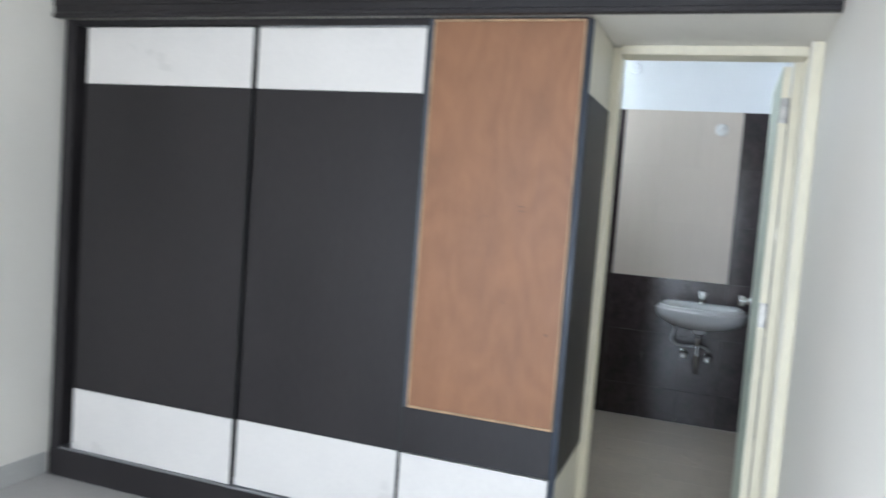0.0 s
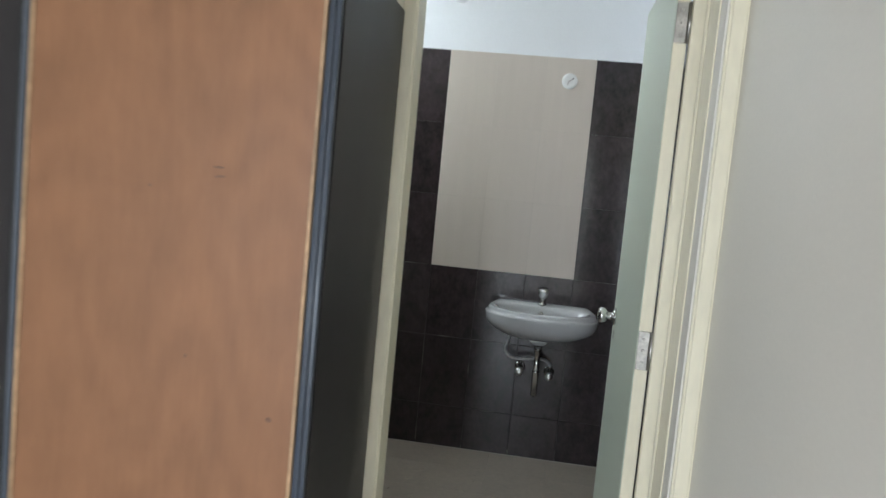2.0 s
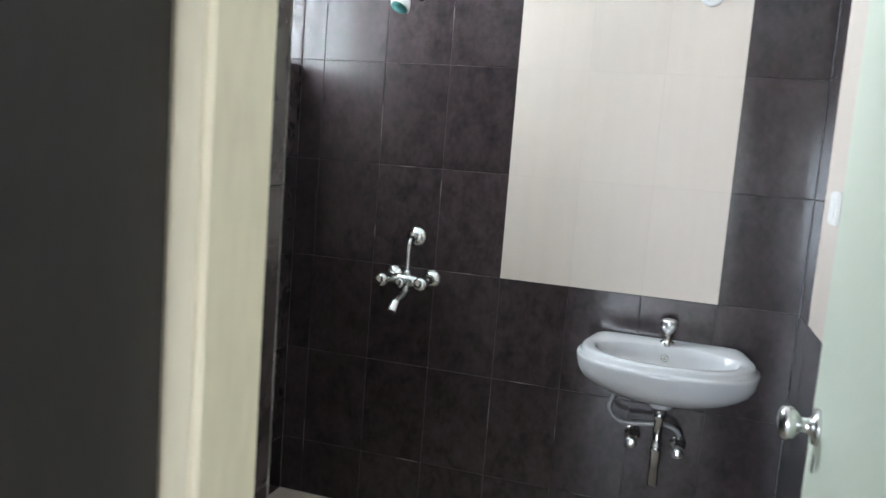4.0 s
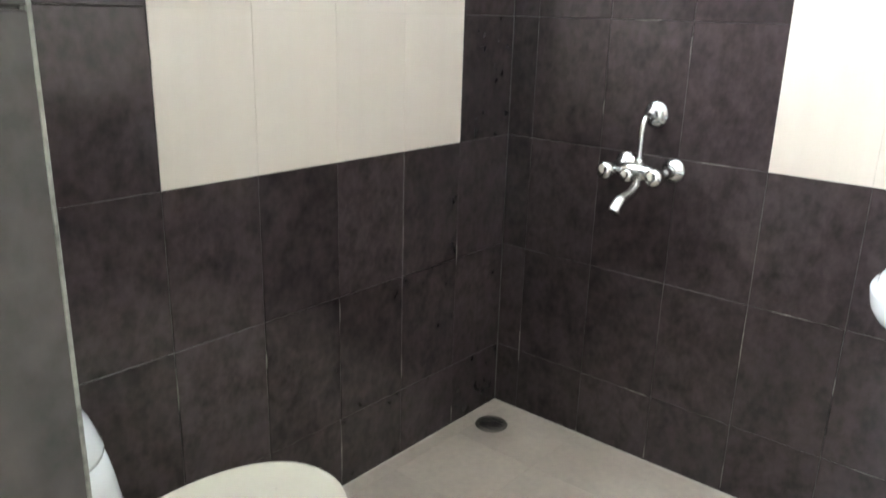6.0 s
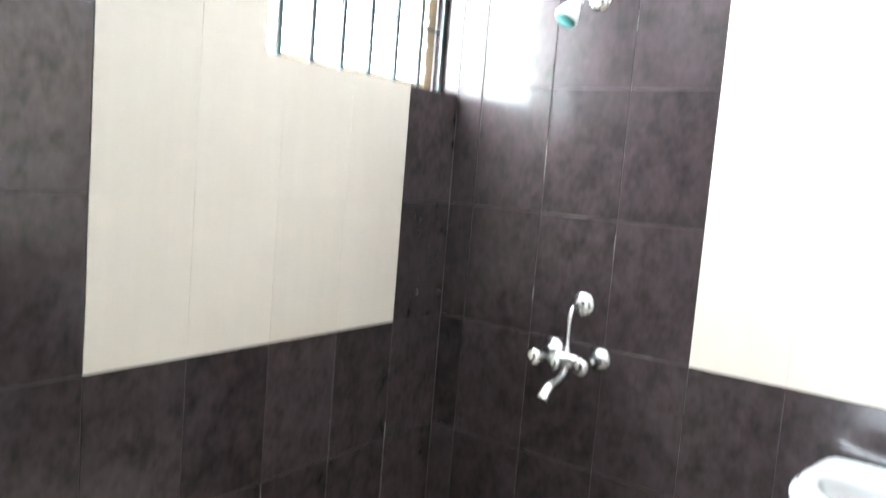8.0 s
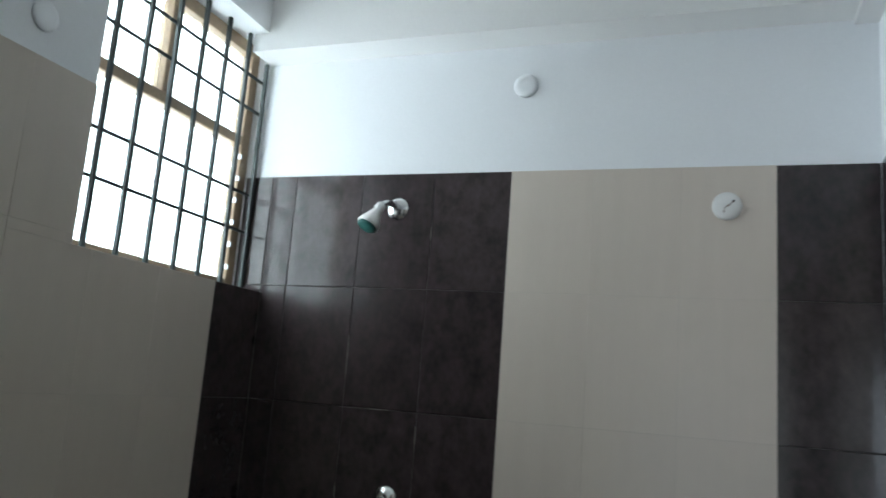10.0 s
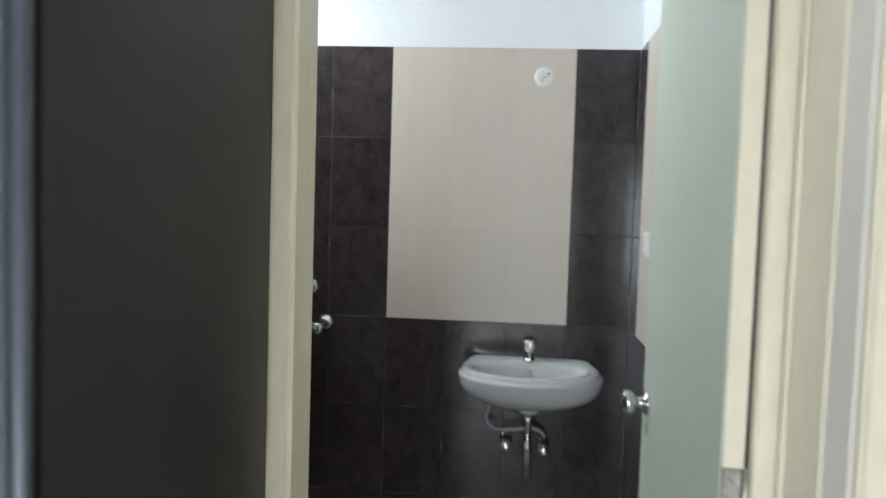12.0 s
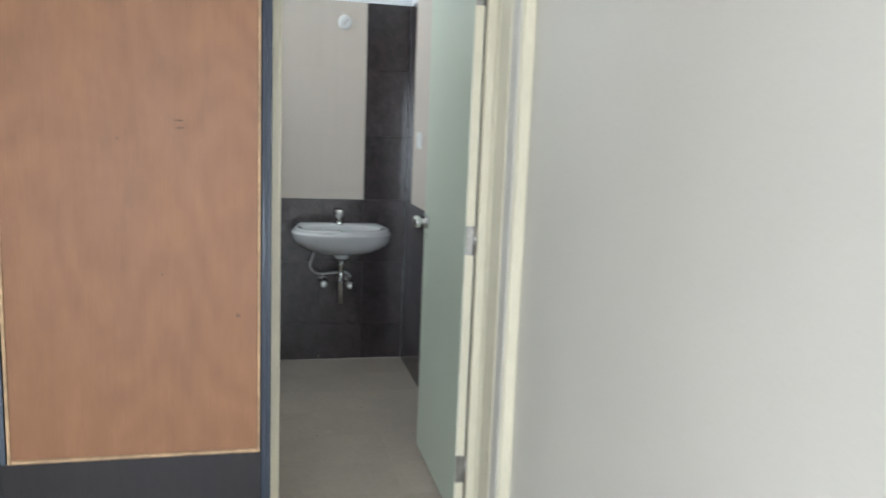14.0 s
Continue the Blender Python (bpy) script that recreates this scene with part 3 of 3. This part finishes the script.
stub = thing("pipe_stub", (BX1, 5.06, 2.30), "white plastic pipe stub with brown mouth", "pipe")
part("pipe", bm_lathe([(0, 0.018), (0.07, 0.018), (0.07, 0.014), (0.03, 0.014), (0.03, 0)], (BX1 + T, 5.06, 2.305), (-1, 0, -0.15)), M_PLAST, stub)
part("plug", bm_lathe([(0, 0.0142), (0.004, 0.0142), (0.004, 0)], (BX1 + T - 0.05, 5.06, 2.2975), (-1, 0, -0.15), 16), M_TERRA, stub)

drain = thing("floor_drain", (-1.161, 5.473, 0), "round dull metal floor drain grating", "floor drain")
part("rim", bm_lathe([(0, 0.056), (0.003, 0.054), (0.003, 0.047), (0.0, 0.046)], (-1.161, 5.473, 0.0005), (0, 0, 1), 32), M_DRAIN, drain)
part("grate", bm_lathe([(0, 0.046), (0.002, 0.046), (0.002, 0)], (-1.161, 5.473, 0.0005), (0, 0, 1), 32), M_DRAIN, drain)
# slots are black bars, the shade of the openings in their colour
for k in range(-2, 3):
    w = math.sqrt(0.040 ** 2 - (k * 0.015) ** 2)
    part("slot", box((-1.161 - w, 5.473 + k * 0.015 - 0.003, 0.002), (-1.161 + w, 5.473 + k * 0.015 + 0.003, 0.003)), M_BLACK, drain)


def toilet():
    cx = -0.852
    t = thing("toilet", (cx, 4.0, 0), "white ceramic toilet with ivory closed lid", "toilet")
    n = 40

    def oval(w, y0, y1, z, e=2.2, back=2.6):
        cy = y0 + (y1 - y0) * 0.42
        pts = []
        for k in range(n):
            a = 2 * math.pi * k / n
            c, s = math.cos(a), math.sin(a)
            ex = e if s > 0 else back
            r = (abs(c) ** ex + abs(s) ** ex) ** (-1 / ex)
            pts.append((cx + w * r * c, cy + (y1 - cy if s > 0 else cy - y0) * r * s, z))
        return pts

    part("pan", bm_rings([oval(0.11, 3.80, 4.22, 0.0), oval(0.105, 3.80, 4.20, 0.06), oval(0.10, 3.79, 4.20, 0.16), oval(0.125, 3.78, 4.30, 0.26),
                          oval(0.165, 3.77, 4.40, 0.34), oval(0.180, 3.77, 4.455, 0.378), oval(0.178, 3.77, 4.43, 0.392), oval(0.15, 3.80, 4.40, 0.394)]), M_CERAM, t)
    part("seat", bm_rings([oval(0.178, 4.02, 4.465, 0.395, 2.25), oval(0.182, 4.015, 4.472, 0.400, 2.25), oval(0.182, 4.015, 4.472, 0.408, 2.25), oval(0.178, 4.02, 4.466, 0.412, 2.25)]), M_SEAT, t)
    part("lid", bm_rings([oval(0.176, 4.02, 4.460, 0.413, 2.25), oval(0.176, 4.015, 4.466, 0.417, 2.25), oval(0.176, 4.015, 4.466, 0.424, 2.25), oval(0.172, 4.02, 4.466, 0.430, 2.25),
                          oval(0.168, 4.03, 4.455, 0.428, 2.25), oval(0.10, 4.10, 4.33, 0.427, 2.25)]), M_SEAT, t, "ivory plastic closed lid")

    def tank(w, d, z):
        return [(cx + w * math.copysign(abs(math.cos(a)) ** 0.5, math.cos(a)), 3.758 + d * max(0.0, math.sin(a)) ** 0.6 if math.sin(a) > 0 else 3.758, z)
                for a in (2 * math.pi * k / n for k in range(n))]

    part("cistern", bm_rings([tank(0.163, 0.235, 0.394), tank(0.178, 0.252, 0.46), tank(0.185, 0.252, 0.59), tank(0.188, 0.228, 0.72), tank(0.188, 0.215, 0.764)]), M_CERAM, t)
    part("cistern_lid", bm_rings([tank(0.189, 0.216, 0.766), tank(0.190, 0.216, 0.774), tank(0.188, 0.200, 0.812), tank(0.175, 0.168, 0.838), tank(0.14, 0.12, 0.846)]), M_CERAM, t)


toilet()

# ---- bathroom window ----
win = tagged(thing("window_1", (-1.36, 5.17, WZ0), "brown louvred bathroom window with dark iron grille", "window"), kind="structure")
FX0, FX1 = -1.425, -1.375
part("window_frame", box((FX0, WY0, WZ0), (FX1, WY0 + 0.045, WZ1), 0.003), M_BROWN, win)
part("window_frame", box((FX0, WY1 - 0.045, WZ0), (FX1, WY1, WZ1), 0.003), M_BROWN, win)
part("window_frame", box((FX0, WY0 + 0.045, WZ0), (FX1, WY1 - 0.045, WZ0 + 0.035), 0.003), M_BROWN, win)
part("window_frame", box((FX0, WY0 + 0.045, WZ1 - 0.045), (FX1, WY1 - 0.045, WZ1), 0.003), M_BROWN, win)
part("transom", box((FX0, WY0 + 0.045, 2.20), (FX1, WY1 - 0.045, 2.235), 0.003), M_BROWN, win)
part("mullion", box((FX0, 5.16, 2.235), (FX1, 5.19, WZ1 - 0.045), 0.003), M_BROWN, win)
for k in range(6):
    z = WZ0 + 0.075 + 0.077 * k
    pane = part("louvre", bm_box((-0.0025, WY0 + 0.05, -0.045), (0.0025, WY1 - 0.05, 0.045), 0.001), M_GLASS, win, "frosted glass louvre blade")
    pane.matrix_parent_inverse = Matrix.Translation(-win.location)
    pane.matrix_basis = pose(-1.40, 0, z, 0, 18, 0)
    pane.visible_shadow = False
    for y in (WY0 + 0.047, WY1 - 0.053):
        part("clip", box((-1.384, y, z - 0.008), (-1.366, y + 0.008, z + 0.008), 0.001), M_ALU, win)
for y0, y1 in ((WY0 + 0.045, 5.16), (5.19, WY1 - 0.045)):
    pane = part("pane", box((-1.402, y0, 2.235), (-1.398, y1, WZ1 - 0.045)), M_GLASS, win, "frosted glass fixed pane")
    pane.visible_shadow = False
grille = tagged(thing("window_grille", (-1.30, 5.17, WZ0), "dark green painted iron window grille", "window grille"), kind="structure")
for k in range(7):
    y = WY1 - 0.012 - k * 0.117
    part("bar", box((-1.341, y - 0.007, WZ0), (-1.329, y + 0.007, WZ1 if k else 2.511), 0.001), M_IRON, grille)
for z in (1.90, 2.03, 2.325, 2.44):
    part("cross_bar", box((-1.3482, WY0, z - 0.005), (-1.3412, WY1, z + 0.005), 0.001), M_IRON, grille)

# ---- bathroom tiles ----
tile_cache = {}


def tile_mesh(w, h, material):
    key = (round(w, 4), round(h, 4), material.name)
    if key not in tile_cache:
        bm = bm_box((-w / 2, -h / 2, 0), (w / 2, h / 2, T))
        top = [e for e in bm.edges if all(abs(v.co.z - T) < 1e-6 for v in e.verts)]
        bmesh.ops.bevel(bm, geom=top, offset=0.0012 if material is M_DARKT else 0.0004, segments=1, affect='EDGES')
        me = bpy.data.meshes.new("tile")
        bm.to_mesh(me)
        bm.free()
        me.materials.append(material)
        tile_cache[key] = me
    return tile_cache[key]


def clip(rects, hole):
    out = []
    a0, a1, c0, c1 = hole
    for u0, u1, v0, v1 in rects:
        if u1 <= a0 or u0 >= a1 or v1 <= c0 or v0 >= c1:
            out.append((u0, u1, v0, v1))
            continue
        if v0 < c0:
            out.append((u0, u1, v0, c0))
        if v1 > c1:
            out.append((u0, u1, c1, v1))
        if u0 < a0:
            out.append((u0, a0, max(v0, c0), min(v1, c1)))
        if u1 > a1:
            out.append((a1, u1, max(v0, c0), min(v1, c1)))
    return out


ROWS_Z = [0.0, 0.225, 0.600, 0.975, 1.350, 1.725, 2.100]


def tiled(wall, us, place, light=None, hole=None, gap=0.0008):
    """us: joint places along the wall; place(u, v): the pose of a tile centre."""
    rng = random.Random(len(us) * 7 + 3)
    for u0, u1 in zip(us, us[1:]):
        for v0, v1 in zip(ROWS_Z, ROWS_Z[1:]):
            um, vm = (u0 + u1) / 2, (v0 + v1) / 2
            m = M_LIGHTT if light and light[0] < um < light[1] and vm > 0.975 else M_DARKT
            g = 0.0004 if m is M_LIGHTT else gap
            for a0, a1, c0, c1 in clip([(u0, u1, v0, v1)], hole) if hole else [(u0, u1, v0, v1)]:
                if a1 - a0 < 0.012 or c1 - c0 < 0.012:
                    continue
                ob = new("tile", tile_mesh(a1 - a0 - 2 * g, c1 - c0 - 2 * g, m))
                ob.parent = wall
                k = 0.3 if m is M_LIGHTT else 1.0
                ob.matrix_basis = place((a0 + a1) / 2, (c0 + c1) / 2) @ pose(0, 0, k * rng.uniform(-0.0006, 0.0003), k * rng.uniform(-.12, .12), k * rng.uniform(-.12, .12), 0)


G = 0.0022
part("caulk", box((BX0, BY1 - 0.003, 0), (BX1, BY1 + 0.001, 0.004), 0.001), M_GROUTL, bn, "pale caulk line along the floor")
part("caulk", box((BX0 - 0.001, BY0, 0), (BX0 + 0.003, BY1 - 0.003, 0.004), 0.001), M_GROUTL, bw, "pale caulk line along the floor")
north_x = [BX0, -1.167, -0.917, -0.667, -0.417, -0.167, 0.083, 0.333, BX1]
part("grout", box((BX0, BY1 + G, 0), (BX1, BY1 + T, 2.099)), M_GROUT, bn)
part("grout", box((-0.415, BY1 + 0.0016, 0.977), (0.331, BY1 + 0.0023, 2.098)), M_GROUTL, bn)
part("grout", box((BX0 - 0.11, BY1 + G, WZ0 + 0.002), (BX0, BY1 + T, 2.099)), M_GROUT, bn)
for z0, z1 in ((WZ0 + 0.002, 1.725), (1.725, 2.100)):
    cut = new("tile", tile_mesh(0.108, z1 - z0 - 0.0022, M_DARKT))
    cut.parent = bn
    cut.matrix_basis = pose(BX0 - 0.0555, BY1 + T, (z0 + z1) / 2, 90, 0, 0)
tiled(bn, north_x, lambda u, v: pose(u, BY1 + T, v, 90, 0, 0), (-0.417, 0.333))
west_y = [BY0, 3.875, 4.125, 4.375, 4.625, 4.875, 5.125, 5.375, BY1]
part("grout", join_boxes([((BX0 - T, BY0, 0), (BX0 - G, WY0, 2.099)), ((BX0 - T, WY0, 0), (BX0 - G, WY1, WZ0)), ((BX0 - T, WY1, 0), (BX0 - G, BY1 + T, WZ0))]), M_GROUT, bw)
part("grout", join_boxes([((BX0 - 0.0023, 4.377, 0.977), (BX0 - 0.0016, WY0, 2.098)), ((BX0 - 0.0023, WY0, 0.977), (BX0 - 0.0016, 5.373, WZ0))]), M_GROUTL, bw)
tiled(bw, west_y, lambda u, v: pose(BX0 - T, u, v, 90, 0, 90), (4.375, 5.375), (WY0, WY1, WZ0, WZ1))
east_y = [BY0, 3.94, 4.19, 4.44, 4.69, 4.94, 5.19, 5.44, BY1]
part("grout", box((BX1 + G, BY0, 0), (BX1 + T, BY1, 2.099)), M_GROUT, be)
part("grout", box((BX1 + 0.0016, 4.692, 0.977), (BX1 + 0.0023, 5.438, 2.098)), M_GROUTL, be)
tiled(be, east_y, lambda u, v: pose(BX1 + T, u, v, 90, 0, -90), (4.69, 5.44))
south = structure("wall_bath_door_side", box((BX0, BY0 - T + 0.0002, 0), (-0.276, BY0 - G, 2.099)), M_GROUT, "dark tiled wall beside the bathroom doorway", "wall")
tiled(south, [BX0, -1.026, -0.776, -0.526, -0.276], lambda u, v: pose(u, BY0 - T, v, 90, 0, 180))
reveal = structure("wall_reveal", box((-0.2795, 3.578, 0), (-0.2775, BY0 - T, 2.082)), M_GROUT, "dark tiled reveal of the bathroom doorway", "wall")
tiled(reveal, [3.579, BY0], lambda u, v: pose(-0.281, u, v, 90, 0, 90))
edge = part("edge_trim", box((-0.2775, BY0 - 0.003, 0), (-0.2745, BY0 + 0.0008, 2.10), 0.001), M_EDGING, reveal, "pale uneven grouted tile edge")

# ---- bathroom floor tiles ----
fx = [BX0, -1.21, -0.91, -0.61, -0.31, -0.01, 0.29, BX1]
fy = [3.531, 3.55, 3.85, 4.15, 4.45, 4.75, 5.05, 5.35, BY1]
floor_rng = random.Random(11)
for x0, x1 in zip(fx, fx[1:]):
    for y0, y1 in zip(fy, fy[1:]):
        ob = new("tile", tile_mesh(x1 - x0 - 0.0014, y1 - y0 - 0.0014, M_FLOOR))
        ob.parent = bath_floor
        ob.matrix_basis = pose((x0 + x1) / 2, (y0 + y1) / 2, -T, floor_rng.uniform(-.05, .05), floor_rng.uniform(-.05, .05), 0)

# ---- grout left on the dark tiles, plaster dropped on the floor ----
M_PASTE = mat("dried pale grout", (0.18, 0.17, 0.15), 0.9, var=0.35, scale=40, fine=300, bump=0.15)
M_PLASTER = mat("thin dry plaster dust", (0.54, 0.485, 0.41), 0.85, var=0.1, scale=30, fine=200, bump=0.05)
M_SCUFF = mat("brown floor scuff", (0.27, 0.22, 0.17), 0.7, var=0.2, scale=60, fine=300, bump=0.03)


def ragged(length, width, thick, rng, n=14):
    """A thin uneven lengthwise smear lying on z = 0."""
    low, high = [], []
    for k in range(n):
        a = 2 * math.pi * k / n
        f = rng.uniform(0.6, 1.15)
        low.append((length / 2 * math.cos(a) * f, width / 2 * math.sin(a) * f, 0))
        high.append((length / 2 * math.cos(a) * f * 0.7, width / 2 * math.sin(a) * f * 0.7, thick))
    return bm_rings([low, high], (True, True))


paste_rng = random.Random(5)
for x, z0, length in ((-1.167, 0.25, 0.14), (-0.917, 0.011, 0.022), (-0.667, 0.03, 0.05), (-0.417, 0.06, 0.11), (-0.167, 0.012, 0.024), (0.083, 0.02, 0.034), (0.333, 0.010, 0.018),
                      (-0.417, 0.48, 0.20), (-0.167, 0.44, 0.06), (-0.667, 1.28, 0.09), (-0.917, 1.5, 0.16), (-0.917, 1.1, 0.05), (-0.667, 1.9, 0.05)):
    smear = part("grout_smear", ragged(length, 0.0032, 0.0006, paste_rng), M_PASTE, bn)
    smear.matrix_basis = pose(x, BY1 + 0.0002, z0, 90, 90, 0)
for y, z0, length in ((5.375, 0.04, 0.07), (5.125, 0.30, 0.10), (4.875, 0.10, 0.17), (4.875, 0.55, 0.07), (4.625, 0.50, 0.05), (4.375, 0.5, 0.12), (5.375, 0.62, 0.08)):
    smear = part("grout_smear", ragged(length, 0.0032, 0.0006, paste_rng), M_PASTE, bw)
    smear.matrix_basis = pose(BX0 - 0.0002, y, z0, 0, 90, 0)
for x, z, length in ((-0.30, 0.600, 0.12), (0.02, 0.6, 0.08), (-0.72, 0.225, 0.10), (-0.05, 0.225, 0.09), (-0.55, 0.975, 0.12), (-0.80, 1.35, 0.08)):
    smear = part("grout_smear", ragged(length, 0.003, 0.0006, paste_rng), M_PASTE, bn)
    smear.matrix_basis = pose(x, BY1 + 0.0002, z, 90, 0, 0)
for k in range(14):
    smear = part("plaster_smear", ragged(paste_rng.uniform(0.03, 0.11), paste_rng.uniform(0.012, 0.04), 0.0006, paste_rng, 18), M_PLASTER, bath_floor)
    smear.matrix_basis = pose(paste_rng.uniform(-0.75, 0.35), paste_rng.uniform(4.45, 5.35), 0.0002, 0, 0, paste_rng.uniform(0, 180))
for k in range(10):
    smear = part("scuff", ragged(paste_rng.uniform(0.012, 0.04), paste_rng.uniform(0.003, 0.008), 0.0004, paste_rng), M_SCUFF, bath_floor)
    smear.matrix_basis = pose(paste_rng.uniform(-0.95, 0.35), paste_rng.uniform(4.4, 5.45), 0.0002, 0, 0, paste_rng.uniform(0, 180))
